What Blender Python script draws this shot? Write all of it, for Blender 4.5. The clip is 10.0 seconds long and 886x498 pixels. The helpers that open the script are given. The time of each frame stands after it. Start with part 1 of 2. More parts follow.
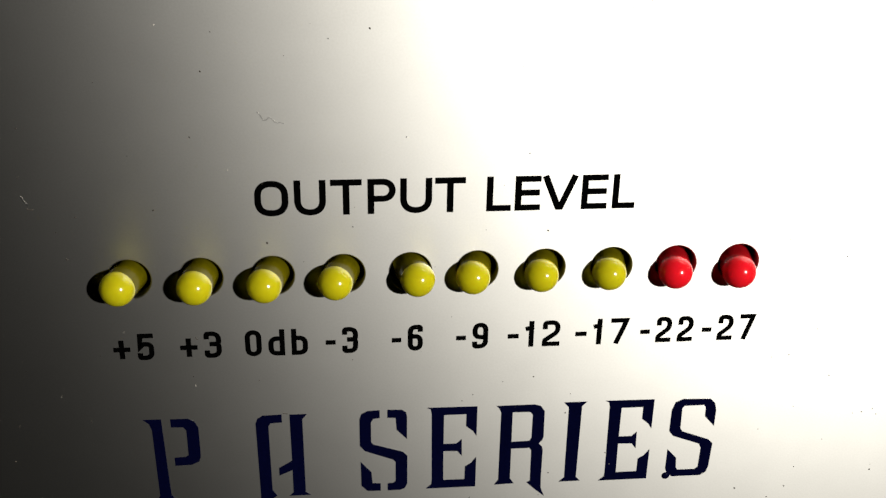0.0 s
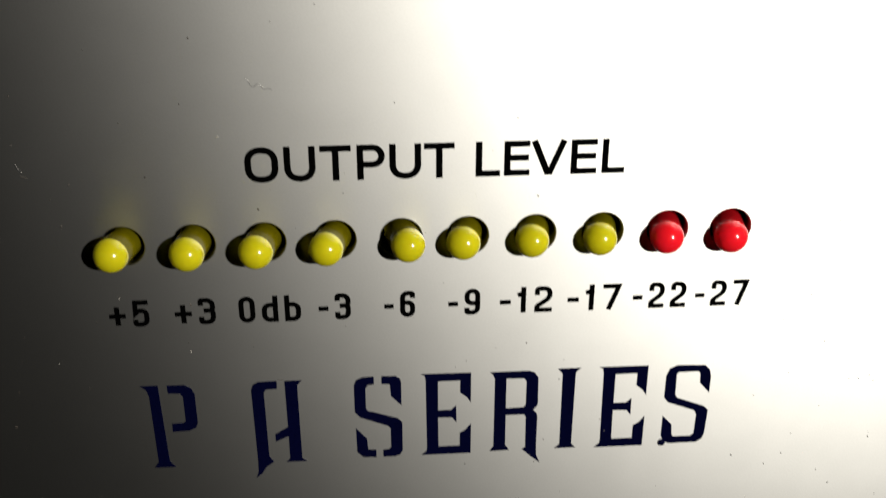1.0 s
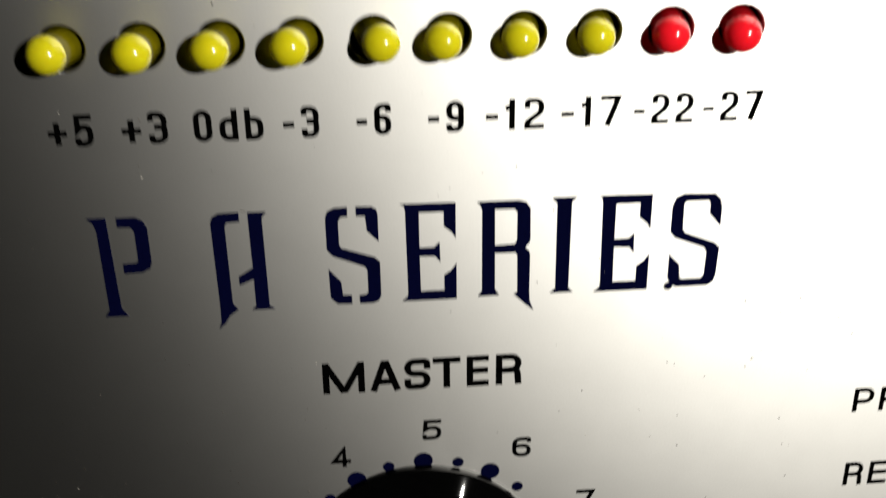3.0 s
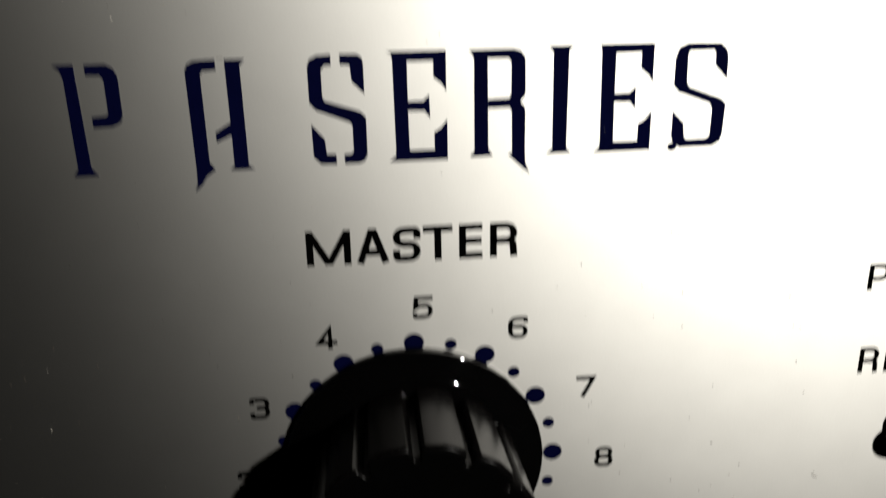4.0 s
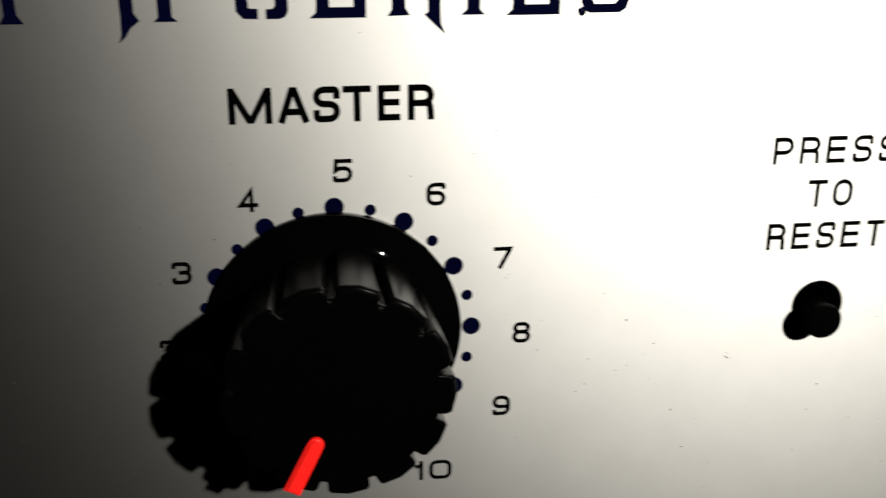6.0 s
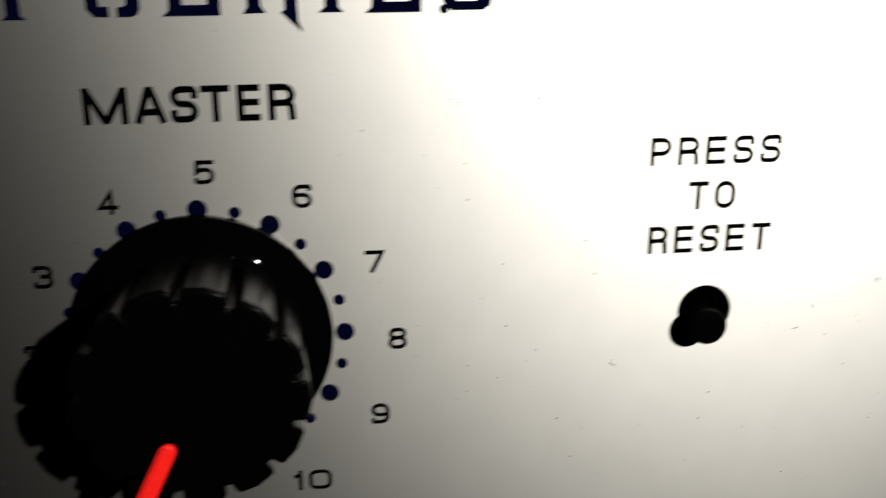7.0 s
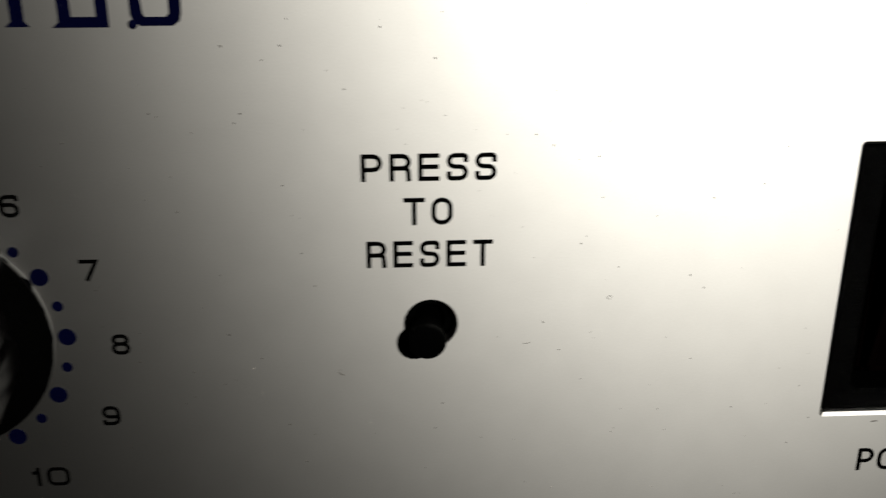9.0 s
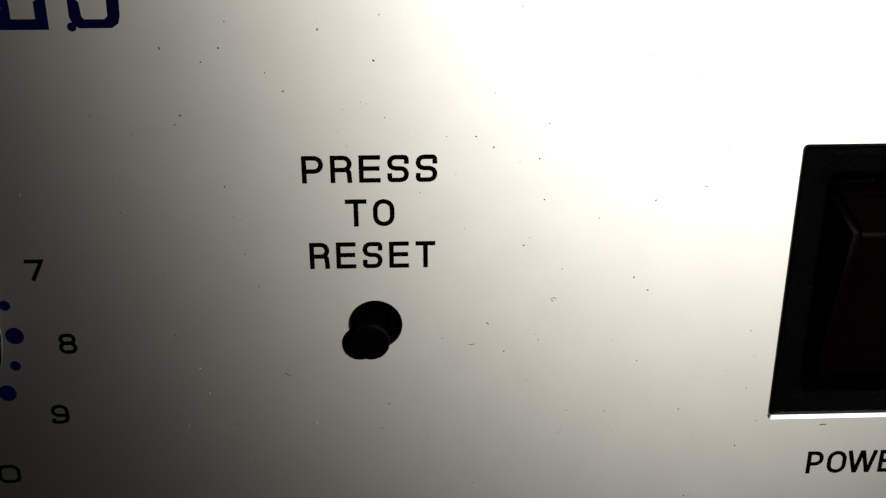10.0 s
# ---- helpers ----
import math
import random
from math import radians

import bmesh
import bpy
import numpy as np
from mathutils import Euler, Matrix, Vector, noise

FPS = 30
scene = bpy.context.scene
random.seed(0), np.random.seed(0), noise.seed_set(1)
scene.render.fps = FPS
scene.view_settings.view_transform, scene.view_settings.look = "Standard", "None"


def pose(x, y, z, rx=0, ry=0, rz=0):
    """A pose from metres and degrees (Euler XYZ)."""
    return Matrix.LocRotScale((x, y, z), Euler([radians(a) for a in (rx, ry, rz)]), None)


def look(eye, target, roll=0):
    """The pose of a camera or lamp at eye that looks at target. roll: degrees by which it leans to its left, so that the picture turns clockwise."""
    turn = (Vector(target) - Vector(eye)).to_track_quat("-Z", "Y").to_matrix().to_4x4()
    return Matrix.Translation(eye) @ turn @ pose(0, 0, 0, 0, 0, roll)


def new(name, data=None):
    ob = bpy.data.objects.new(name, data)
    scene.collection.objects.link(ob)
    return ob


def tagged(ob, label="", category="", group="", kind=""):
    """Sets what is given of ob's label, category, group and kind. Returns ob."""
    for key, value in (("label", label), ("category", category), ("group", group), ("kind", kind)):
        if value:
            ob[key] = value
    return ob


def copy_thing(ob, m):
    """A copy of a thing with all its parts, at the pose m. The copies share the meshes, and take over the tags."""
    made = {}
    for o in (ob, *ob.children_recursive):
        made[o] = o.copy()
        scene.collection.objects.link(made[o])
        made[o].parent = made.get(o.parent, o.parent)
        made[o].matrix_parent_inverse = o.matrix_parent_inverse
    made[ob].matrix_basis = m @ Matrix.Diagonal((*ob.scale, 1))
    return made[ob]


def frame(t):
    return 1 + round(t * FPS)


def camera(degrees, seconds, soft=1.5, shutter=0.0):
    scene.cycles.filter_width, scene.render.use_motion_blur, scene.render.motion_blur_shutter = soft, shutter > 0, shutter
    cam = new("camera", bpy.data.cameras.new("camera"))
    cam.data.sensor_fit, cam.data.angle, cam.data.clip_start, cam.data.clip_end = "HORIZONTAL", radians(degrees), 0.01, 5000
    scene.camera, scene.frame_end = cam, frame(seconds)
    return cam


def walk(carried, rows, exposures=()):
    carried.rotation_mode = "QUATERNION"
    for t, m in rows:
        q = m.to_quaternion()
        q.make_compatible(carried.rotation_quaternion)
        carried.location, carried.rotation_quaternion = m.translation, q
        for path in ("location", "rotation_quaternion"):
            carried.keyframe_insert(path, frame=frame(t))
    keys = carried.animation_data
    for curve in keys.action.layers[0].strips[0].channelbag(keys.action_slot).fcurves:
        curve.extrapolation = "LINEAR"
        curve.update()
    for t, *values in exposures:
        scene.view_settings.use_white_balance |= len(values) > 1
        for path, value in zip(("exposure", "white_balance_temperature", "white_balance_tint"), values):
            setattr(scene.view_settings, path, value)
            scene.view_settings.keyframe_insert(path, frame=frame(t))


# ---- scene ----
cam = camera(43.2, 10.0, soft=1.3, shutter=1.1)
PATH = [
    (0, pose(-0.01012, -0.09085, 0.10072, 64.66, -1.01, -5.62)),
    (0.5, pose(-0.00905, -0.09176, 0.10051, 64.51, -0.53, -5.38)),
    (1, pose(-0.00668, -0.09245, 0.09920, 64.00, -0.08, -4.39)),
    (1.5, pose(-0.00601, -0.09385, 0.09741, 63.68, 0.11, -4.23)),
    (2, pose(-0.00558, -0.09409, 0.09252, 63.97, 0.28, -4.30)),
    (3.5, pose(-0.00486, -0.08868, 0.07119, 65.18, 0.79, -5.01)),
    (4, pose(-0.00471, -0.09061, 0.06344, 65.73, 0.91, -5.12)),
    (4.5, pose(-0.00474, -0.09061, 0.05433, 66.49, 1.08, -5.56)),
    (5, pose(-0.00433, -0.09453, 0.04730, 69.01, 0.79, -5.58)),
    (6.5, pose(0.00295, -0.10093, 0.04821, 68.54, -0.45, -7.19)),
    (7, pose(0.01208, -0.10034, 0.04577, 69.63, 0.11, -6.15)),
    (7.5, pose(0.02288, -0.10119, 0.04561, 69.85, 0.68, -4.36)),
    (8, pose(0.02938, -0.10263, 0.04985, 68.16, 0.23, -4.38)),
    (8.5, pose(0.03764, -0.10248, 0.05301, 66.77, -0.21, -3.91)),
    (9, pose(0.04520, -0.10000, 0.05286, 66.26, -0.08, -3.01)),
    (9.5, pose(0.05023, -0.09956, 0.05293, 66.10, -0.11, -2.60)),
    (10, pose(0.05245, -0.10081, 0.05306, 66.34, 0.06, -2.13)),
]
walk(cam, PATH, exposures=[(0, 0.28), (2, 0.38), (3.5, 0.55), (4, 0.42), (4.5, 0.5), (5, 0.43), (6.5, 0.15), (8, -0.15), (10, -0.2)])

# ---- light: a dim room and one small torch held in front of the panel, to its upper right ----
world = bpy.data.worlds.new("world")
scene.world = world
world.use_nodes = True
world.node_tree.nodes["Background"].inputs["Color"].default_value = (1.0, 0.9, 0.75, 1)
world.node_tree.nodes["Background"].inputs["Strength"].default_value = 0.01

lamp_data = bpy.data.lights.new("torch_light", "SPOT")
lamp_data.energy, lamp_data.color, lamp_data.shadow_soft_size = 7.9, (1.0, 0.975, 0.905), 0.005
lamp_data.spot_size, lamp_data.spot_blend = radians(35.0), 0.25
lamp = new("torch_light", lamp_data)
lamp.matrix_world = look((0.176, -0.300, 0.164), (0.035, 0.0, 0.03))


# ---- materials ----
def material(name, color, rough=0.5, metal=0.0, vary=0.15, grain=900.0, bump=0.0, spec=0.5,
             transmission=0.0, sss=0.0, depth=0.00005):
    """A surface with colour variation at two scales, uneven gloss and fine relief."""
    mat = bpy.data.materials.new(name)
    mat.use_nodes = True
    nodes, links = mat.node_tree.nodes, mat.node_tree.links
    bsdf = nodes["Principled BSDF"]
    coord = nodes.new("ShaderNodeTexCoord")
    fine, broad = nodes.new("ShaderNodeTexNoise"), nodes.new("ShaderNodeTexNoise")
    fine.inputs["Scale"].default_value, fine.inputs["Detail"].default_value = grain, 3
    broad.inputs["Scale"].default_value, broad.inputs["Detail"].default_value = grain / 25, 4
    add = nodes.new("ShaderNodeMath")
    add.operation = "ADD"
    ramp = nodes.new("ShaderNodeMapRange")
    ramp.inputs["From Min"].default_value, ramp.inputs["From Max"].default_value = 0.6, 1.4
    ramp.inputs["To Min"].default_value, ramp.inputs["To Max"].default_value = 1 - vary, 1 + vary
    tint = nodes.new("ShaderNodeVectorMath")
    tint.operation = "SCALE"
    tint.inputs[0].default_value = color
    for tex in (fine, broad):
        links.new(coord.outputs["Object"], tex.inputs["Vector"])
    links.new(fine.outputs["Fac"], add.inputs[0])
    links.new(broad.outputs["Fac"], add.inputs[1])
    links.new(add.outputs[0], ramp.inputs["Value"])
    links.new(ramp.outputs[0], tint.inputs["Scale"])
    links.new(tint.outputs[0], bsdf.inputs["Base Color"])
    bsdf.inputs["Roughness"].default_value, bsdf.inputs["Metallic"].default_value = rough, metal
    bsdf.inputs["Specular IOR Level"].default_value = spec
    bsdf.inputs["Transmission Weight"].default_value = transmission
    if sss:
        bsdf.inputs["Subsurface Weight"].default_value = sss
        bsdf.inputs["Subsurface Radius"].default_value = (1.0, 0.8, 0.2)
        bsdf.inputs["Subsurface Scale"].default_value = 0.001
    if bump:
        relief = nodes.new("ShaderNodeBump")
        relief.inputs["Strength"].default_value, relief.inputs["Distance"].default_value = bump, depth
        links.new(fine.outputs["Fac"], relief.inputs["Height"])
        links.new(relief.outputs[0], bsdf.inputs["Normal"])
    return mat


def satin_metal(name, color, rough, stretch, vary, grain, bump):
    """Metal with a soft, even satin gloss that horizontal brushing spreads up and down, and a trace of dull haze."""
    mat = material(name, color, rough, 1.0, vary, grain, bump)
    nodes, links = mat.node_tree.nodes, mat.node_tree.links
    old = nodes["Principled BSDF"]
    gloss, haze, mix = nodes.new("ShaderNodeBsdfAnisotropic"), nodes.new("ShaderNodeBsdfDiffuse"), nodes.new("ShaderNodeMixShader")
    gloss.distribution = "BECKMANN"
    gloss.inputs["Roughness"].default_value, gloss.inputs["Anisotropy"].default_value = rough, stretch
    along = nodes.new("ShaderNodeCombineXYZ")
    along.inputs["X"].default_value = 1.0
    links.new(along.outputs[0], gloss.inputs["Tangent"])
    for shader in (gloss, haze):
        links.new(old.inputs["Base Color"].links[0].from_socket, shader.inputs["Color"])
        links.new(old.inputs["Normal"].links[0].from_socket, shader.inputs["Normal"])
    mix.inputs["Fac"].default_value = 0.012
    links.new(gloss.outputs[0], mix.inputs[1])
    links.new(haze.outputs[0], mix.inputs[2])
    links.new(mix.outputs[0], nodes["Material Output"].inputs["Surface"])
    nodes.remove(old)
    return mat


SILVER = satin_metal("satin_silver_paint", (0.75, 0.735, 0.70), 0.54, 0.227, 0.045, 5200, 0.018)
BLACK_INK = material("black_screen_ink", (0.0006, 0.0006, 0.0006), 0.26, 0.0, 0.3, 3000, 0.12, spec=0.03)
BLUE_INK = material("navy_screen_ink", (0.0007, 0.0010, 0.0098), 0.24, 0.0, 0.3, 3000, 0.12, spec=0.05)
KNOB_BLACK = material("black_moulded_plastic", (0.0009, 0.0008, 0.0008), 0.26, 0.0, 0.3, 2500, 0.06, spec=0.03)
GLOSS_BLACK = material("glossy_black_plastic", (0.0006, 0.0006, 0.0006), 0.03, 0.0, 0.3, 2500, 0.0, spec=0.10)
MATT_BLACK = material("matt_black_plastic", (0.0004, 0.0004, 0.0004), 0.5, 0.0, 0.3, 2500, 0.05, spec=0.012)
# LED body tints, with the shade below the domes put into the colour
YELLOW_BODY = material("tinted_shaded_yellow_epoxy", (0.065, 0.055, 0.001), 0.16, 0.0, 0.2, 900, 0.0, spec=0.03)
RED_BODY = material("tinted_shaded_red_epoxy", (0.2, 0.003, 0.005), 0.16, 0.0, 0.2, 900, 0.0, spec=0.03)
GRAIN_BLACK = material("grained_black_plastic", (0.0005, 0.0005, 0.0005), 0.18, 0.0, 0.5, 7000, 1.0, spec=0.03, depth=0.00018)
DARK_RED = material("smoked_red_plastic", (0.0012, 0.0005, 0.0005), 0.36, 0.0, 0.4, 6000, 0.8, spec=0.012)
POINTER_RED = material("red_pointer_plastic", (0.9, 0.014, 0.010), 0.35, 0.0, 0.12, 1500, 0.2)
YELLOW_LENS = material("yellow_epoxy", (0.64, 0.57, 0.009), 0.17, 0.0, 0.10, 900, 0.03, spec=0.15, sss=0.3, transmission=0.5)
RED_LENS = material("red_epoxy", (0.80, 0.010, 0.020), 0.17, 0.0, 0.10, 900, 0.03, spec=0.15, sss=0.3, transmission=0.4)
CASE_BLACK = material("black_painted_steel", (0.02, 0.02, 0.02), 0.5, 0.0, 0.3, 1200, 0.3)
STEEL = material("plated_steel", (0.45, 0.44, 0.42), 0.3, 1.0, 0.15, 1500, 0.2)
DUST = material("brown_dust", (0.022, 0.016, 0.010), 0.9, 0.0, 0.5, 2000)
LINT = material("pale_lint", (0.30, 0.28, 0.25), 0.9, 0.0, 0.3, 2000)
SCUFF = satin_metal("grey_scuff", (0.55, 0.54, 0.52), 0.54, 0.227, 0.2, 2000, 0.05)
WALL_PAINT = material("dim_wall_paint", (0.045, 0.042, 0.038), 0.8, 0.0, 0.15, 60, 0.1)
FLOOR_STONE = material("dark_floor", (0.035, 0.032, 0.03), 0.6, 0.0, 0.3, 40, 0.1)
DESK_WOOD = material("dark_wood", (0.025, 0.018, 0.012), 0.5, 0.0, 0.35, 90, 0.2)


# ---- building helpers: millimetres in, x right, h out of the panel, z up ----
def part(name, bm, mat, parent=None, label="", smooth=False):
    bmesh.ops.recalc_face_normals(bm, faces=bm.faces)
    bmesh.ops.scale(bm, vec=(0.001, 0.001, 0.001), verts=bm.verts)
    for f in bm.faces:
        f.smooth = smooth
    me = bpy.data.meshes.new(name)
    bm.to_mesh(me)
    bm.free()
    me.materials.append(mat)
    if smooth:
        me.set_sharp_from_angle(angle=radians(38))
    ob = new(name, me)
    ob.parent = parent
    if label:
        ob["label"] = label
    return ob


def empty(name, x, h, z):
    ob = new(name)
    ob.empty_display_size = 0.005
    ob.location = (x / 1000, -h / 1000, z / 1000)
    return ob


def slab(bm, outline, h0, h1):
    """A flat piece with the outline (x, z) between the heights h0 and h1."""
    top = [bm.verts.new((x, -h1, z)) for x, z in outline]
    low = [bm.verts.new((x, -h0, z)) for x, z in outline]
    bm.faces.new(top)
    n = len(top)
    for i in range(n):
        bm.faces.new((top[i], top[(i + 1) % n], low[(i + 1) % n], low[i]))


def ring(cx, cz, r, n, turn=0.0):
    return [(cx + r * math.cos(turn + math.tau * i / n), cz + r * math.sin(turn + math.tau * i / n)) for i in range(n)]


def lathe(bm, profile, n=48, cx=0.0, cz=0.0):
    """Turns (radius, height) round the axis that stands on the panel."""
    loops = []
    for r, h in profile:
        if r < 1e-6:
            loops.append([bm.verts.new((cx, -h, cz))])
        else:
            loops.append([bm.verts.new((x, -h, z)) for x, z in ring(cx, cz, r, n)])
    for a, b in zip(loops, loops[1:]):
        for i in range(n):
            j = (i + 1) % n
            if len(a) == 1 and len(b) == 1:
                continue
            if len(a) == 1:
                bm.faces.new((a[0], b[j], b[i]))
            elif len(b) == 1:
                bm.faces.new((a[i], a[j], b[0]))
            else:
                bm.faces.new((a[i], a[j], b[j], b[i]))


def rounded_box(x0, x1, z0, z1, r, n=5):
    pts = []
    for cx, cz, a in ((x1 - r, z1 - r, 0), (x0 + r, z1 - r, 90), (x0 + r, z0 + r, 180), (x1 - r, z0 + r, 270)):
        for i in range(n + 1):
            w = radians(a + 90 * i / n)
            pts.append((cx + r * math.cos(w), cz + r * math.sin(w)))
    return pts


def box(bm, x0, x1, y0, y1, z0, z1):
    m = Matrix.LocRotScale(((x0 + x1) / 2, (y0 + y1) / 2, (z0 + z1) / 2), None, (x1 - x0, y1 - y0, z1 - z0))
    bmesh.ops.create_cube(bm, size=1, matrix=m)


# ---- printed lettering: pen strokes of one width, on a unit box ----
# A stroke is points "x,z" or "x,z,r" (r: the corner's rounding, in parts of the height); "o" at the end closes it.
GLYPHS = {
    "O": ["0,0,.3 1,0,.3 1,1,.3 0,1,.3 o"], "U": ["0,1 0,0,.3 1,0,.3 1,1"], "T": ["0,1 1,1", ".5,1 .5,0"],
    "P": ["0,0 0,1 1,1,.25 1,.42,.25 0,.42"], "L": ["0,1 0,0 1,0"], "V": ["0,1 .45,0 .55,0 1,1"],
    "E": ["1,1 0,1 0,0 1,0", "0,.52 .95,.52"], "M": ["0,0 0,1", "1,0 1,1", ".06,.92 .46,.02 .54,.02 .94,.92"], "A": ["0,0 .44,1 .56,1 1,0", ".22,.27 .78,.27"],
    "S": ["1,.8 1,1,.2 0,1,.2 0,.52,.2 1,.5,.2 1,0,.22 0,0,.22 0,.2"],
    "R": ["0,0 0,1 1,1,.22 1,.47,.22 0,.47", ".55,.47 .95,.47,.2 1,0"],
    "W": ["0,1 .22,0 .27,0 .47,1 .53,1 .73,0 .78,0 1,1"],
    "0": ["0,0,.26 1,0,.26 1,1,.26 0,1,.26 o"], "1": [".62,1 .62,0", ".05,.76 .6,.8"],
    "2": ["0,.8 0,1,.24 1,1,.26 1,.56,.25 0,.18,.1 0,0 1,0"],
    "3": ["0,.86 0,1,.2 1,1,.22 1,.53,.2 .45,.53", ".5,.53 1,.53,.2 1,0,.24 0,0,.22 0,.14"],
    "4": ["1,.25 0,.25 .7,1 .7,0"], "5": ["1,1 .1,1 .04,.5 .3,.62,.08 1,.62,.24 1,0,.26 0,0,.22 0,.12"],
    "6": ["1,.88 1,1,.22 0,1,.26 0,0,.26 1,0,.26 1,.57,.24 0,.57"], "7": ["0,1 1,1 .85,.75,.2 .35,0"],
    "8": [".04,.54,.2 .04,1,.2 .96,1,.2 .96,.54,.2 o", "0,0,.24 1,0,.24 1,.53,.22 0,.53,.22 o"],
    "9": ["0,.12 0,0,.22 1,0,.26 1,1,.26 0,1,.26 0,.43,.24 1,.43"],
    "d": ["1,1 1,0", "1,.68 0,.68,.25 0,0,.25 1,0"], "b": ["0,1 0,0", "0,.68 1,.68,.25 1,0,.25 0,0"],
    "+": ["0,.4 1,.4", ".5,.72 .5,.08"], "-": ["0,.42 1,.42"],
}


def soften(points, closed):
    """Rounds the corners that carry a radius."""
    out, n = [], len(points)
    for i, (x, z, r) in enumerate(points):
        p = Vector((x, z))
        if r <= 0 or (not closed and i in (0, n - 1)):
            out.append(p)
            continue
        a, b = Vector(points[i - 1][:2]) - p, Vector(points[(i + 1) % n][:2]) - p
        turn = a.angle(b)
        reach = min(r / math.tan(turn / 2), a.length * 0.5, b.length * 0.5)
        s, e = p + a.normalized() * reach, p + b.normalized() * reach
        for k in range(7):
            u = k / 6
            c = 0.62
            mid = s * (1 - u) ** 2 + (p * c + (s + e) / 2 * (1 - c)) * 2 * u * (1 - u) + e * u * u
            # pull the curve out towards a circle
            out.append(s.lerp(e, u) + (mid - s.lerp(e, u)) * 1.35 if 0 < k < 6 else (s if k == 0 else e))
    return out


def pen(bm, points, width, closed, h):
    """A stroke of even width with mitred corners, h above the panel."""
    pts = []
    for p in points:
        if not pts or (p - pts[-1]).length > 1e-4:
            pts.append(p.copy())
    if closed and (pts[0] - pts[-1]).length < 1e-4:
        pts.pop()
    n = len(pts)
    if not closed:
        pts[0] += (pts[0] - pts[1]).normalized() * width / 2
        pts[-1] += (pts[-1] - pts[-2]).normalized() * width / 2
    sides = []
    for i in range(n):
        before = pts[i] - pts[i - 1] if closed or i else pts[1] - pts[0]
        after = pts[(i + 1) % n] - pts[i] if closed or i < n - 1 else before
        d0, d1 = before.normalized(), after.normalized()
        n0, n1 = Vector((-d0.y, d0.x)), Vector((-d1.y, d1.x))
        m = (n0 + n1)
        m = m.normalized() if m.length > 1e-3 else n0
        m = m * (width / 2 / max(m.dot(n0), 0.4))
        sides.append((pts[i] + m, pts[i] - m))
    rows = [[bm.verts.new((q.x, -k, q.y)) for q in s for k in (h, 0.0)] for s in sides]
    for i in range(n if closed else n - 1):
        a, b = rows[i], rows[(i + 1) % n]
        bm.faces.new((a[0], b[0], b[2], a[2]))
        bm.faces.new((a[0], a[1], b[1], b[0]))
        bm.faces.new((a[2], b[2], b[3], a[3]))
    if not closed:
        bm.faces.new((rows[0][0], rows[0][2], rows[0][3], rows[0][1]))
        bm.faces.new((rows[-1][0], rows[-1][1], rows[-1][3], rows[-1][2]))


def write(text, boxes, z0, z1, width, ink, parent, label, name="lettering"):
    """Prints each sign of text into its box (x0, x1) between the heights z0 and z1, as one mesh."""
    bm = bmesh.new()
    high = z1 - z0
    for sign, (x0, x1) in zip(text.replace(" ", ""), boxes):
        for k, stroke in enumerate(GLYPHS[sign]):
            words = stroke.split()
            closed = words[-1] == "o"
            pts = []
            for w in words[:-1] if closed else words:
                v = [float(a) for a in w.split(",")] + [0.0]
                pts.append((x0 + width / 2 + v[0] * (x1 - x0 - width), z0 + width / 2 + v[1] * (high - width), v[2] * high))
            pen(bm, soften(pts, closed), width, closed, 0.030 + 0.006 * k)
    return part(name, bm, ink, parent, label)


def spread(text, x0, x1, gap, narrow=None):
    """Boxes of even letters from x0 to x1, with gap between them; narrow: relative widths of some signs."""
    share = [(narrow or {}).get(s, 1.0) for s in text if s != " "]
    unit = (x1 - x0 - gap * (len(share) - 1)) / sum(share)
    boxes, x = [], x0
    for s in share:
        boxes.append((x, x + s * unit))
        x += s * unit + gap
    return boxes


# ---- the room, plain and dim ----
def setting(name, mat, label, *sizes):
    bm = bmesh.new()
    box(bm, *sizes)
    return tagged(part(name, bm, mat), label, "room", kind="structure")


setting("floor", FLOOR_STONE, "dark plain floor of the dim room", -3000, 3000, -4000, 1200, -900, -820)
setting("ceiling", WALL_PAINT, "plain dim painted ceiling of the room", -3000, 3000, -4000, 1200, 1700, 1780)
setting("wall_north", WALL_PAINT, "plain dim painted wall behind the amplifier", -3000, 3000, 1200, 1300, -820, 1700)
setting("wall_south", WALL_PAINT, "plain dim painted wall facing the panel", -3000, 3000, -4100, -4000, -820, 1700)
setting("wall_east", WALL_PAINT, "plain dim painted side wall", 3000, 3100, -4000, 1200, -820, 1700)
setting("wall_west", WALL_PAINT, "plain dim painted side wall", -3100, -3000, -4000, 1200, -820, 1700)


def make_desk():
    desk = tagged(empty("desk", -110, -302, -820), "plain dark wooden desk under the amplifier", "desk")
    bm = bmesh.new()
    box(bm, -500, 500, -290, 290, 708, 738)
    bmesh.ops.bevel(bm, geom=bm.edges[:], offset=4, segments=2, affect="EDGES")
    part("tabletop", bm, DESK_WOOD, desk)
    for x in (-460, 460):
        for y in (-250, 250):
            bm = bmesh.new()
            box(bm, x - 25, x + 25, y - 25, y + 25, 0, 708)
            part("leg", bm, DESK_WOOD, desk)


make_desk()

# ---- the amplifier ----
LED_X = [-28.4, -22.1, -15.75, -9.4, -3.35, 2.75, 9.0, 15.3, 21.4, 27.4]
LED_Z = 55.25
HOLE_R = 1.9
BUTTON = (49.3, 0.6)
SWITCH = (91.05, 112.6, -11.3, 18.85)
PLATE = (-345.0, 138.0, -72.0, 106.0)

amplifier = tagged(empty("amplifier", 0, 0, -82), "silver-fronted power amplifier with printed lettering on a dark desk", "amplifier")


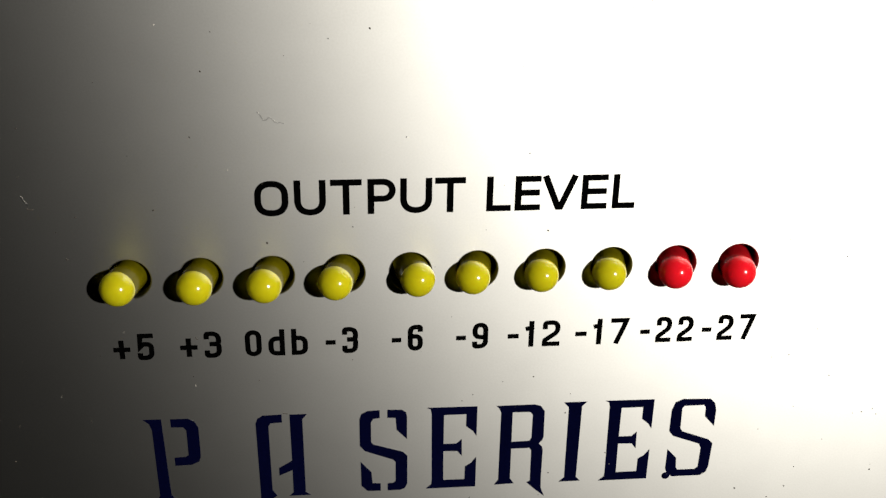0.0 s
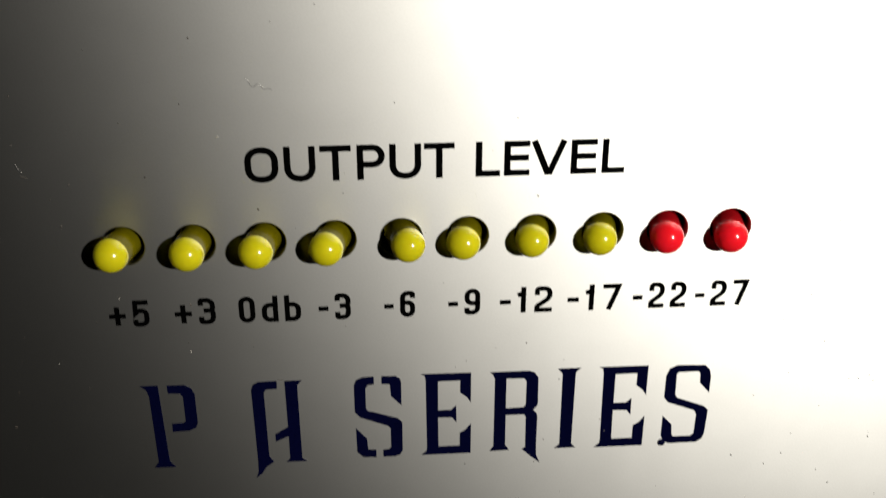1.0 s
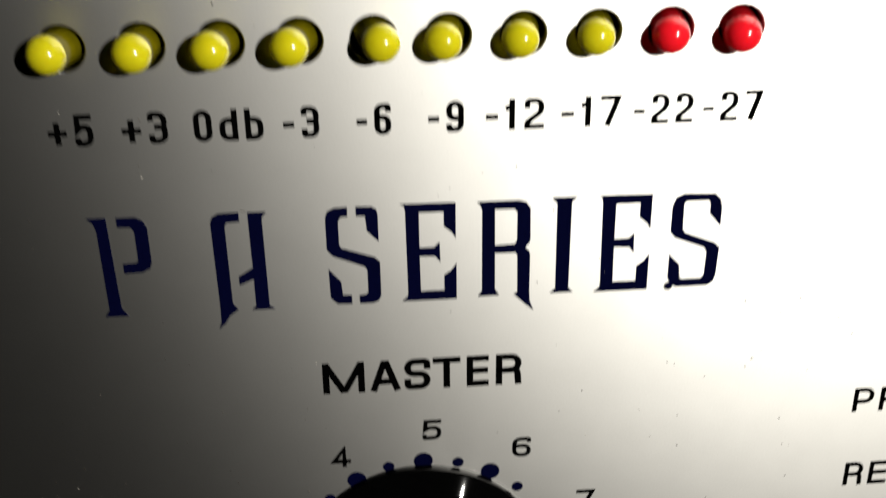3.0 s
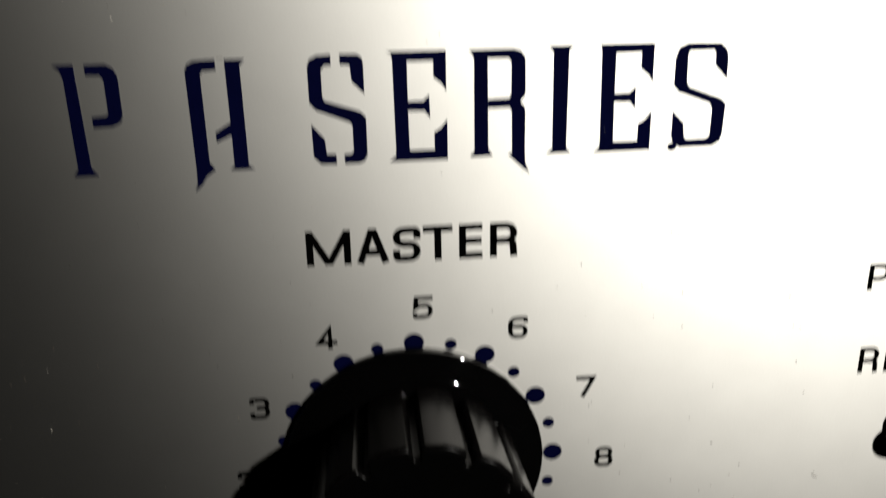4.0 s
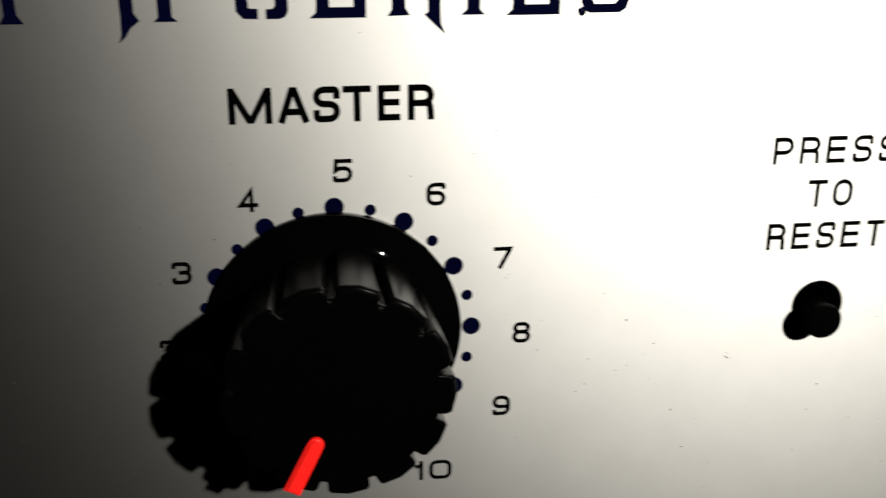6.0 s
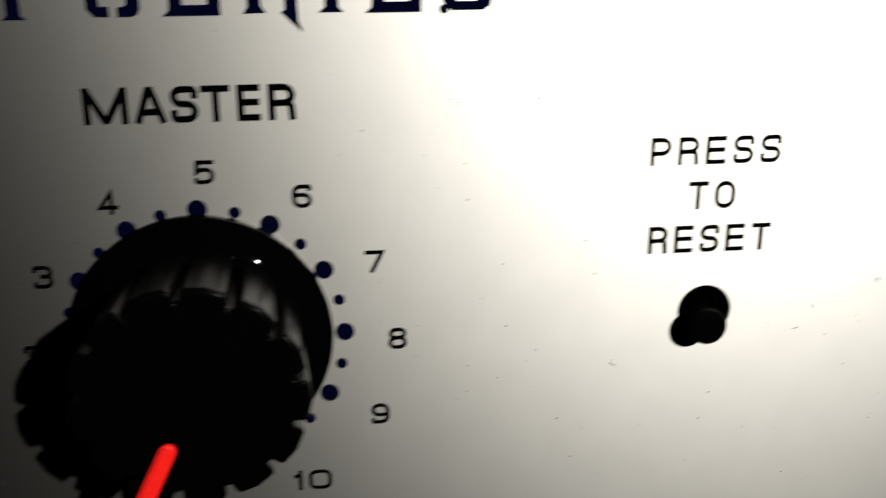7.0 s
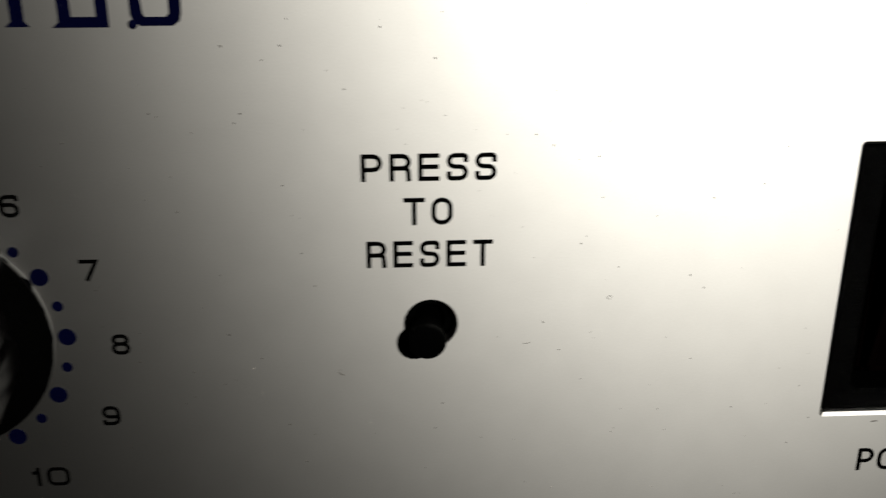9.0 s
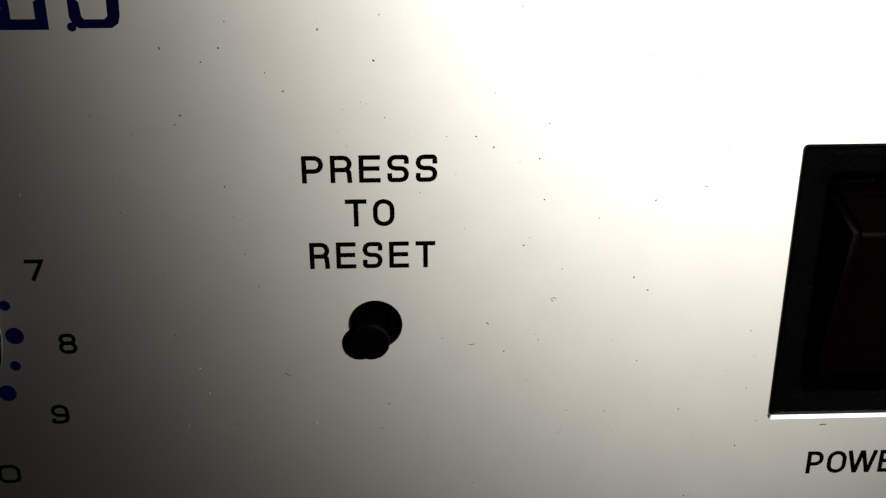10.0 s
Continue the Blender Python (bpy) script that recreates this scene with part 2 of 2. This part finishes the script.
def make_panel():
    """The front plate, with bevelled holes cut right through it."""
    bm = bmesh.new()
    thick = 1.6
    holes = [(ring(x, LED_Z, HOLE_R, 40), ring(x, LED_Z, HOLE_R + 0.10, 40), 0.08) for x in LED_X]
    holes.append((ring(*BUTTON, 2.62, 48), ring(*BUTTON, 2.74, 48), 0.1))
    x0, x1, z0, z1 = SWITCH
    holes.append((rounded_box(x0, x1, z0, z1, 0.4), rounded_box(x0 - 0.3, x1 + 0.3, z0 - 0.3, z1 + 0.35, 0.5), 0.35))
    edges = []
    outer = rounded_box(*PLATE, 3.0)
    rim = [bm.verts.new((x, 0, z)) for x, z in outer]
    edges += [bm.edges.new((rim[i], rim[(i + 1) % len(rim)])) for i in range(len(rim))]
    back = [bm.verts.new((x, thick, z)) for x, z in outer]
    sides = [(rim, back)]
    for inner, wide, drop in holes:
        a = [bm.verts.new((x, 0, z)) for x, z in wide]
        b = [bm.verts.new((x, drop, z)) for x, z in inner]
        c = [bm.verts.new((x, thick, z)) for x, z in inner]
        edges += [bm.edges.new((a[i], a[(i + 1) % len(a)])) for i in range(len(a))]
        sides += [(a, b), (b, c)]
    bmesh.ops.triangle_fill(bm, use_beauty=True, use_dissolve=False, edges=edges, normal=(0, -1, 0))
    for a, b in sides:
        for i in range(len(a)):
            j = (i + 1) % len(a)
            bm.faces.new((a[i], a[j], b[j], b[i]))
    return part("front_panel", bm, SILVER, amplifier, "satin silver painted metal front plate")


panel = make_panel()
panel.location = (0, 0, 0.082)


def make_case():
    bm = bmesh.new()
    x0, x1, z0, z1 = PLATE
    for b in ((x0 + 20, x1 - 20, 1.7, 380, z0 + 2, z0 + 4), (x0 + 20, x1 - 20, 1.7, 380, z1 - 4, z1 - 2),
              (x0 + 20, x0 + 22, 1.7, 380, z0 + 4, z1 - 4), (x1 - 22, x1 - 20, 1.7, 380, z0 + 4, z1 - 4),
              (x0 + 22, x1 - 22, 378, 380, z0 + 4, z1 - 4)):
        box(bm, *b)
    case = part("case", bm, CASE_BLACK, amplifier, "black painted sheet steel case")
    case.location = (0, 0, 0.082)
    for x in (x0 + 60, x1 - 60):
        for y in (40, 340):
            bm = bmesh.new()
            lathe(bm, [(0, 0), (9, 0), (10, 1), (10, 12), (0, 12)], 24)
            foot = part("rubber_foot", bm, CASE_BLACK, amplifier)
            foot.rotation_euler = (radians(-90), 0, 0)
            foot.location = (x / 1000, y / 1000, 0.0)


make_case()

# words on the panel
MASTER_BOXES = [(-9.33, -5.42), (-4.84, -2.12), (-1.68, 0.77), (1.01, 3.62), (4.21, 6.29), (6.98, 9.42)]
write("OUTPUTLEVEL", [(-16.98, -14.06), (-13.55, -10.8), (-10.4, -7.66), (-7.15, -4.68), (-4.28, -1.47), (-1.21, 1.5),
                      (3.4, 5.6), (5.95, 8.25), (8.45, 11.5), (11.97, 14.32), (14.8, 16.88)],
      61.08, 64.4, 0.57, BLACK_INK, panel, "black printed words OUTPUT LEVEL")
SCALE = [("+5", -30.5, -26.85), ("+3", -24.5, -20.75), ("0db", -18.6, -12.85), ("-3", -11.2, -8.2), ("-6", -5.05, -2.15),
         ("-9", 1.0, 4.02), ("-12", 5.9, 10.9), ("-17", 12.4, 17.5), ("-22", 18.7, 23.85), ("-27", 24.75, 29.9)]
for text, x0, x1 in SCALE:
    write(text, spread(text, x0, x1, 0.62, {"+": 1.0, "-": 0.62, "1": 0.62}), 46.95, 49.72, 0.47, BLACK_INK, panel,
          "black printed level mark " + text)
write("MASTER", MASTER_BOXES, 21.42, 24.75, 0.61, BLACK_INK, panel,
      "black printed word MASTER")
write("PRESS", spread("PRESS", 42.72, 55.62, 0.66), 15.93, 18.68, 0.45, BLACK_INK, panel, "black printed word PRESS")
write("TO", spread("TO", 46.7, 51.46, 0.6), 11.4, 14.22, 0.45, BLACK_INK, panel, "black printed word TO")
write("RESET", spread("RESET", 43.05, 55.4, 0.66), 6.93, 9.74, 0.45, BLACK_INK, panel, "black printed word RESET")
write("POWER", [(95.8, 97.6), (98.04, 100.15), (100.28, 103.45), (103.76, 105.57), (106.01, 107.88)], -18.65, -15.8, 0.45, BLACK_INK, panel, "black printed word POWER")
for text, x, z in (("2", -16.5, -1.05), ("3", -14.7, 7.05), ("4", -8.05, 14.1), ("5", 0.8, 16.72), ("6", 9.6, 14.1),
                   ("7", 16.2, 7.3), ("8", 18.3, -0.9), ("9", 16.43, -9.15), ("10", 9.35, -16.4)):
    half = 0.92 if text != "10" else 1.95
    write(text, spread(text, x - half, x + half, 0.35, {"1": 0.5}), z - 1.14, z + 1.14, 0.40, BLACK_INK, panel,
          "black printed dial number " + text)

# the large navy display letters, each drawn on its own grid of millimetres above the base line
DISPLAY = {
    "P": ["0,9.6 1.7,9.6 1.95,0.8 2.5,0 0.4,0 0.85,0.7 0.75,8.4 0.55,9.1",
          "2.55,9.55 4.2,9.55 4.8,9.2 5.1,8.5 5.1,5.2 4.9,4.6 4.2,4.25 2.6,4.2 2.6,5.15 3.7,5.2 3.95,5.4 3.95,8.2 3.7,8.6 2.55,8.65"],
    "A": ["0.2,8.7 0.4,9.25 0.9,9.55 2.7,9.6 2.7,8.7 1.6,8.65 1.4,8.3 1.45,0.8 1.9,0.1 1.1,-0.5 0.6,-1.3 0,-1.8 0.25,-1.1 0.3,0.2",
          "3.45,9.55 5.1,9.55 4.65,9 4.7,0.4 5.2,0 3.1,0 3.5,0.4 3.5,3.1 2.2,2.5 2.2,3.4 3.5,4.2"],
    "S": ["1.95,9.65 1.95,8.75 1.35,8.7 1.1,8.3 1.1,6 1.3,5.7 4.2,4.7 4.65,4.2 4.65,0.8 4.4,0.3 3.9,0.1 2.7,0.1 2.7,0.95 3.3,1 "
          "3.5,1.25 3.5,3.5 3.25,3.8 0.5,4.95 0,5.6 0,8.7 0.2,9.3 0.8,9.6",
          "2.7,9.65 4.1,9.6 4.5,9.3 4.6,8.8 4.6,6.2 3.6,7.3 3.5,8.7 2.7,8.75", "0.05,3.7 1.1,2.4 1.2,1.05 2,1 2,0.1 0.7,0.15 0.1,0.8"],
    "E": ["0,9.7 4.95,9.65 4.95,6.2 4.6,6.8 3.9,7.4 3.9,8.8 1.7,8.8 1.7,5.4 3,5.4 3.5,5.9 3.55,3.9 3.1,4.5 1.7,4.55 1.75,1.05 "
          "3.9,1.05 3.9,2.6 4.5,3 5,3.7 5,0.1 0,0.1 0.55,0.6 0.6,1.1 0.5,9 0.4,9.5"],
    "R": ["0,9.6 1.62,9.6 1.68,0.9 2.1,0.25 0.1,0.2 0.5,0.8 0.5,8.8 0.3,9.3",
          "1.62,9.6 3.8,9.6 4.4,9.4 4.8,8.8 4.85,5.8 4.75,5.4 4.4,5 4.75,4.6 4.85,4.2 4.85,0.7 4.9,-0.5 5.3,-1.5 4.4,-0.7 3.4,0.3 3.75,0.5 "
          "3.7,4.2 3.5,4.5 1.66,4.5 1.66,5.3 3.45,5.35 3.65,5.7 3.65,8.4 3.4,8.75 1.62,8.8"],
    "I": ["0,9.7 2.3,9.7 1.8,9.2 1.75,0.7 2.2,0.2 0,0.2 0.55,0.7 0.5,9.1"],
    "Z": ["4.6,6.2 4.6,8.1 4.4,8.9 3.9,9.45 1.1,9.55 0.35,9.2 0.05,8.3 0.05,5.8 0.5,5.2 3.3,4.1 3.55,3.6 3.5,1.3 3.2,1 1.4,1 1.2,1.3 "
          "1.1,2.5 0.1,3.6 0.1,1.2 0.35,0.6 0.9,0.2 3.8,0.2 4.4,0.6 4.6,1.3 4.7,4.1 4.2,4.6 1.4,5.7 1.15,6.1 1.1,8.5 1.3,8.75 3.3,8.75 3.5,8.5 3.55,7.4"],
}
for sign, said, x0 in (("P", "P", -28.62), ("A", "A", -18.32), ("S", "S", -8.2), ("E", "E", -1.69), ("R", "R", 5.13),
                       ("I", "I", 11.83), ("E", "E", 15.93), ("Z", "S", 22.72)):
    bm = bmesh.new()
    for outline in DISPLAY[sign]:
        slab(bm, [(x0 + float(p.split(",")[0]), 30.8 + float(p.split(",")[1])) for p in outline.split()], 0.0, 0.035)
    if sign == "Z":
        lathe(bm, [(0.0, 0.22), (0.24, 0.17), (0.38, 0.06), (0.42, 0.0)], 20, x0 + 0.22, 31.12)
    part("letter", bm, BLUE_INK, panel, "large navy printed letter " + said + " in an ornate stencil face")

# the dial's marks: large dots at the numbers, small ones between
DIAL_R = 13.16
for k in range(18):
    number = 2 + k / 2
    if number > 10:
        break
    w = radians(90.4 - (number - 5) * 30)
    bm = bmesh.new()
    big = number == int(number)
    slab(bm, ring(DIAL_R * math.cos(w), DIAL_R * math.sin(w), 0.93 if big else 0.56, 28), 0.0, 0.033)
    part("dial_dot", bm, BLUE_INK, panel, "large navy printed dot" if big else "small navy printed dot")


# ---- the level meter's lamps ----
def make_led(mat, tinted, label):
    led = tagged(empty("led", 0, 0, 0), label, "led", "output level meter")
    bm = bmesh.new()
    dome = [(1.57 * math.cos(radians(a)), 1.7 + 1.55 * math.sin(radians(a))) for a in range(0, 90, 9)]
    lathe(bm, [(1.54, 1.4)] + dome + [(0, 3.25)], 40)
    part("lens", bm, mat, led, "domed frosted lens", smooth=True)
    # the body's tint is darkened to stand for shade under the dome
    bm = bmesh.new()
    lathe(bm, [(0, -4.0), (1.5, -4.0), (1.54, 1.4), (0, 1.4)], 40)
    part("body", bm, tinted, led, "tinted body below the dome, its colour darkened for shade", smooth=True)
    bm = bmesh.new()
    lathe(bm, [(0, -5.0), (1.85, -5.0), (1.85, -4.1), (1.75, -4.0), (1.52, -4.0)], 40)
    part("flange", bm, tinted, led, smooth=True)
    for x in (-0.64, 0.64):
        bm = bmesh.new()
        box(bm, x - 0.25, x + 0.25, 5.0, 14.0, -0.25, 0.25)
        part("wire_leg", bm, STEEL, led)
    return led


LEAN = [(-0.86, -0.05), (-0.50, -0.16), (-0.80, -0.18), (-0.88, -0.10), (0.62, -0.02), (-0.56, -0.16), (-0.48, -0.22), (-0.48, -0.24), (-0.32, -0.30), (-0.26, -0.44)]
SUNK = [0.0, 0.0, 0.0, 0.0, 0.1, 0.5, 0.65, 0.65, 0.65, 0.65]
yellow = make_led(YELLOW_LENS, YELLOW_BODY, "unlit yellow round lamp leaning in its panel hole")
red = make_led(RED_LENS, RED_BODY, "unlit red round lamp leaning in its panel hole")
for i, (x, (dx, dz), sunk) in enumerate(zip(LED_X, LEAN, SUNK)):
    # the foot sits off centre in the hole, the head leans further the same way, and some sit deeper
    bx, bz = dx * 0.36, dz * 0.36
    tilt = Vector((0, -1, 0)).rotation_difference(Vector(((dx - bx), -2.0, (dz - bz))).normalized())
    m = Matrix.Translation(((x + bx) / 1000, sunk / 1000, (LED_Z + bz) / 1000)) @ tilt.to_matrix().to_4x4()
    thing = red if i >= 8 else yellow
    if i in (0, 8):
        thing.matrix_basis = m
    else:
        copy_thing(thing, m)


# ---- the volume knob ----
def make_knob():
    knob = tagged(empty("control_knob", -0.33, 0, 0.40), "black ribbed plastic volume knob with a red pointer", "knob")
    bm = bmesh.new()
    lathe(bm, [(0, 0.15), (12.3, 0.15), (12.36, 0.25), (12.36, 0.9), (12.3, 1.06), (12.12, 1.16), (10.6, 2.3), (9.2, 3.2), (0, 3.2)], 96)
    part("skirt", bm, GLOSS_BLACK, knob, "glossy black flared skirt", smooth=True)
    bm = bmesh.new()
    lobes, first = 13, 93.0

    def lobed(grow, h):
        loop = []
        for k in range(lobes):
            mid = first - 360 / lobes * k
            for turn, r in ((0.0, 8.7), (-1.9, 8.75), (-2.9, 9.6), (-4.4, 9.85), (-13.8, 10.0), (-23.3, 9.85), (-24.8, 9.6), (-25.8, 8.75)):
                w = radians(mid + turn)
                loop.append(bm.verts.new(((r + grow) * math.cos(w), -h, (r + grow) * math.sin(w))))
        return loop

    def skin(loops):
        for a, b in zip(loops, loops[1:]):
            for i in range(len(a)):
                j = (i + 1) % len(a)
                bm.faces.new((a[i], a[j], b[j], b[i]))
        bm.faces.new(loops[-1])

    skin([lobed(*q) for q in ((-0.25, 3.0), (-0.25, 4.2), (0.38, 12.75), (0.40, 13.0), (0.34, 13.2), (0.16, 13.34), (-0.1, 13.38))])
    part("grip", bm, KNOB_BLACK, knob, "black grip with moulded ribs", smooth=True)
    bm = bmesh.new()
    skin([lobed(0.05, 13.3), lobed(0.05, 13.42), lobed(-0.1, 13.46)])
    part("cap", bm, MATT_BLACK, knob, "flat matt black end cap")
    # the pointer runs from the cap out over the edge
    bm = bmesh.new()
    outline = [(4.55 + 0.7 - 0.7 * math.cos(radians(a)), 0.7 * math.sin(radians(a))) for a in range(90, -91, -18)]
    outline = [(5.3, 0.72)] + outline[1:-1] + [(5.3, -0.72), (10.6, -0.78), (10.6, 0.78)]
    slab(bm, outline, 11.4, 13.95)
    bmesh.ops.bevel(bm, geom=[e for e in bm.edges if all(v.co.y < -13 for v in e.verts)], offset=0.22, segments=3, affect="EDGES")
    bmesh.ops.rotate(bm, cent=(0, 0, 0), matrix=Matrix.Rotation(radians(116), 3, "Y"), verts=bm.verts)
    part("pointer", bm, POINTER_RED, knob, "raised red plastic pointer", smooth=True)


make_knob()


# ---- the reset button ----
def make_button():
    button = tagged(empty("push_button", BUTTON[0] - 0.42, 0, BUTTON[1] - 0.6), "small round black reset button in its panel hole", "button")
    bm = bmesh.new()
    lathe(bm, [(1.55, -6), (1.55, 2.2), (1.85, 2.3), (1.88, 2.7), (1.75, 2.95), (1.45, 3.0), (0, 2.95)], 40)
    part("plunger", bm, MATT_BLACK, button, smooth=True)
    bm = bmesh.new()
    lathe(bm, [(1.6, -1.4), (2.15, -1.4), (2.4, -1.65), (2.5, -2.0), (2.5, -8), (1.6, -8)], 40)
    sleeve = part("sleeve", bm, GLOSS_BLACK, button, smooth=True)
    sleeve.location = (0.00042, 0, 0.0006)


make_button()


# ---- the power switch ----
def make_switch():
    x0, x1, z0, z1 = SWITCH
    cx, cz = (x0 + x1) / 2, (z0 + z1) / 2
    switch = tagged(empty("rocker_switch", cx, 0, cz), "black plastic rocker power switch set in the panel", "switch")
    w, t = (x1 - x0) / 2 - 0.15, (z1 - z0) / 2 - 0.15
    # the frame: outer wall, rounded face, slope down to the well
    loops = []
    bm = bmesh.new()
    for inset, h, r in ((0.0, -9, 0.35), (0.0, -0.45, 0.35), (0.12, -0.12, 0.4), (0.5, 0.05, 0.6), (0.8, -0.05, 0.8), (2.35, -0.1, 1.0), (2.65, -0.4, 0.9), (2.8, -6.5, 0.8)):
        loops.append([bm.verts.new((x, -h, z)) for x, z in rounded_box(-w + inset, w - inset, -t + inset, t - inset, r, 4)])
    for a, b in zip(loops, loops[1:]):
        for i in range(len(a)):
            j = (i + 1) % len(a)
            bm.faces.new((a[i], a[j], b[j], b[i]))
    bm.faces.new(loops[-1])
    part("frame", bm, GRAIN_BLACK, switch, "black grained plastic frame", smooth=True)
    # the rocker: a tapered key, its upper end proud and its lower end pressed in
    bm = bmesh.new()
    rx, top, low = w - 4.2, t - 5.4, -t + 3.2
    loops = []
    for pts in (((rx, top, -5.5), (rx, low, -5.5)), ((rx, top, -2.2), (rx, low, -2.6)),
                ((rx - 1.7, top - 3.1, 0.9), (rx - 1.2, low + 1.2, -1.6))):
        (xa, za, ha), (xb, zb, hb) = pts
        loops.append([bm.verts.new(v) for v in ((-xa, -ha, za), (xa, -ha, za), (xb, -hb, zb), (-xb, -hb, zb))])
    for a, b in zip(loops, loops[1:]):
        for i in range(4):
            bm.faces.new((a[i], a[(i + 1) % 4], b[(i + 1) % 4], b[i]))
    bm.faces.new(loops[-1])
    bmesh.ops.recalc_face_normals(bm, faces=bm.faces)
    bmesh.ops.bevel(bm, geom=[e for e in bm.edges if not e.is_boundary], offset=0.6, segments=3, affect="EDGES")
    part("rocker", bm, DARK_RED, switch, "smoked dark red rocker", smooth=True)


make_switch()


# ---- dust and lint on the panel ----
def make_specks(name, mat, label, count, small, large, seed):
    rnd = random.Random(seed)
    bm = bmesh.new()
    for _ in range(count):
        x, z = rnd.uniform(-48, 90), rnd.uniform(-26, 84)
        if math.hypot(x, z) < 14 or math.hypot(x - BUTTON[0], z - BUTTON[1]) < 3.2:
            continue
        if abs(z - LED_Z) < 2.2 and min(abs(x - a) for a in LED_X) < 2.2:
            continue
        r = small + (large - small) * rnd.random() ** 3
        long, turn = rnd.uniform(1.0, 2.2), rnd.uniform(0, math.tau)
        pts = []
        for k in range(6):
            a, q = math.tau * k / 6, r * rnd.uniform(0.6, 1.2)
            u, v = q * long * math.cos(a), q * math.sin(a)
            pts.append((x + u * math.cos(turn) - v * math.sin(turn), z + u * math.sin(turn) + v * math.cos(turn)))
        slab(bm, pts, 0.0, rnd.uniform(0.055, 0.075))
    ob = part(name, bm, mat)
    return tagged(ob, label, "dust", kind="stuff")


# the larger crumbs of dirt, each at its place on the panel
CRUMBS = [
    (36.5, 31.5), (30.5, 29.1), (34.1, 27.8), (35.8, 29.1), (44.8, 30.7), (49.8, 27.8), (23.5, 22.9), (24.2, 22.6),
    (31.8, 22.8), (31.2, 21.9), (41.4, 25.0), (35.3, 15.7), (25.2, 13.2), (50.4, 32.0), (66.2, 21.6), (59.3, 20.4),
    (61.0, 19.3), (65.4, 18.1), (66.0, 13.9), (76.9, 13.7), (64.1, 9.1), (28.7, 6.5), (37.9, 5.1), (29.1, -0.1),
    (32.2, -2.9), (28.3, -5.8), (24.2, -8.0), (34.6, -10.8), (50.5, -8.7), (49.7, -11.7), (48.7, -16.7), (68.0,
    6.5), (76.8, 4.0), (64.8, -6.2), (73.2, -10.1), (81.1, -10.1), (88.1, -7.7), (62.4, -2.7), (87.6, -14.8),
    (-20.8, 74.2), (-6.8, 77.7), (-22.1, 68.5), (-25.7, 61.9), (-32.3, 61.4), (-16.1, 58.5), (36.3, 47.8), (33.9,
    45.0), (8.6, 43.6)]


def make_crumbs():
    rnd = random.Random(3)
    bm = bmesh.new()
    for x, z in CRUMBS:
        r, long, turn = rnd.uniform(0.05, 0.085), rnd.uniform(1.0, 1.7), rnd.uniform(0, math.tau)
        low, top = [], []
        for k in range(7):
            a, q = math.tau * k / 7, r * rnd.uniform(0.75, 1.2)
            u, v = q * long * math.cos(a), q * math.sin(a)
            px, pz = x + u * math.cos(turn) - v * math.sin(turn), z + u * math.sin(turn) + v * math.cos(turn)
            low.append(bm.verts.new((px, 0, pz)))
            top.append(bm.verts.new((x + (px - x) * 0.6, -r * 0.8, z + (pz - z) * 0.6)))
        bm.faces.new(top)
        for k in range(7):
            bm.faces.new((low[k], low[(k + 1) % 7], top[(k + 1) % 7], top[k]))
    tagged(part("dirt_crumbs", bm, DUST), "small dark brown crumbs of dirt stuck on the silver panel", "dirt", kind="stuff")


make_crumbs()


make_specks("dust", DUST, "fine brown dust specks lying on the silver panel", 340, 0.022, 0.06, 5)
make_specks("lint", LINT, "tiny pale lint crumbs lying on the silver panel", 50, 0.022, 0.06, 9)


# ---- short scratches and one wiggly scuff in the paint ----
def make_scratches():
    rnd = random.Random(21)
    bm = bmesh.new()
    for _ in range(9):
        x, z = rnd.uniform(-45, 88), rnd.uniform(-24, 82)
        if math.hypot(x, z) < 15 or math.hypot(x - BUTTON[0], z - BUTTON[1]) < 4 or abs(z - LED_Z) < 3.2:
            continue
        w, long = rnd.gauss(-0.35, 0.35), rnd.uniform(0.2, 0.65)
        step = Vector((math.cos(w), math.sin(w))) * long / 3
        pts = [Vector((x, z)) + step * k + Vector((rnd.uniform(-0.04, 0.04), rnd.uniform(-0.05, 0.05))) for k in range(4)]
        pen(bm, pts, rnd.uniform(0.035, 0.06), False, 0.045)
    # a curled hair by the button, a small loop in the open field and a nick under the switch
    pen(bm, [Vector((39.9 + 0.14 * k, -4.7 - 0.2 * k + 0.03 * k * k)) for k in range(5)], 0.05, False, 0.045)
    pen(bm, [Vector((67.3 + 0.24 * math.cos(0.8 * k), 3.15 + 0.2 * math.sin(0.8 * k))) for k in range(7)], 0.035, False, 0.045)
    pen(bm, [Vector((96.6, -12.4)), Vector((96.9, -12.35)), Vector((97.2, -12.36))], 0.09, False, 0.045)
    tagged(part("scratches", bm, DUST), "short fine dark scratches in the silver paint", "scratch", kind="stuff")
    bm = bmesh.new()
    pts = [Vector((-16.35 + 0.24 * k, 70.3 - 0.08 * k + 0.36 * math.sin(k * 1.5 + 1.2) * (1 - k / 10))) for k in range(10)]
    pen(bm, pts, 0.10, False, 0.008)
    pts = [Vector((-36.6 + 0.09 * k, 63.35 - 0.15 * k + 0.06 * math.sin(k * 2.0))) for k in range(6)]
    pen(bm, pts, 0.12, False, 0.008)
    tagged(part("scuff", bm, SCUFF), "faint wiggly grey scuff on the silver paint", "scuff", kind="stuff")


make_scratches()
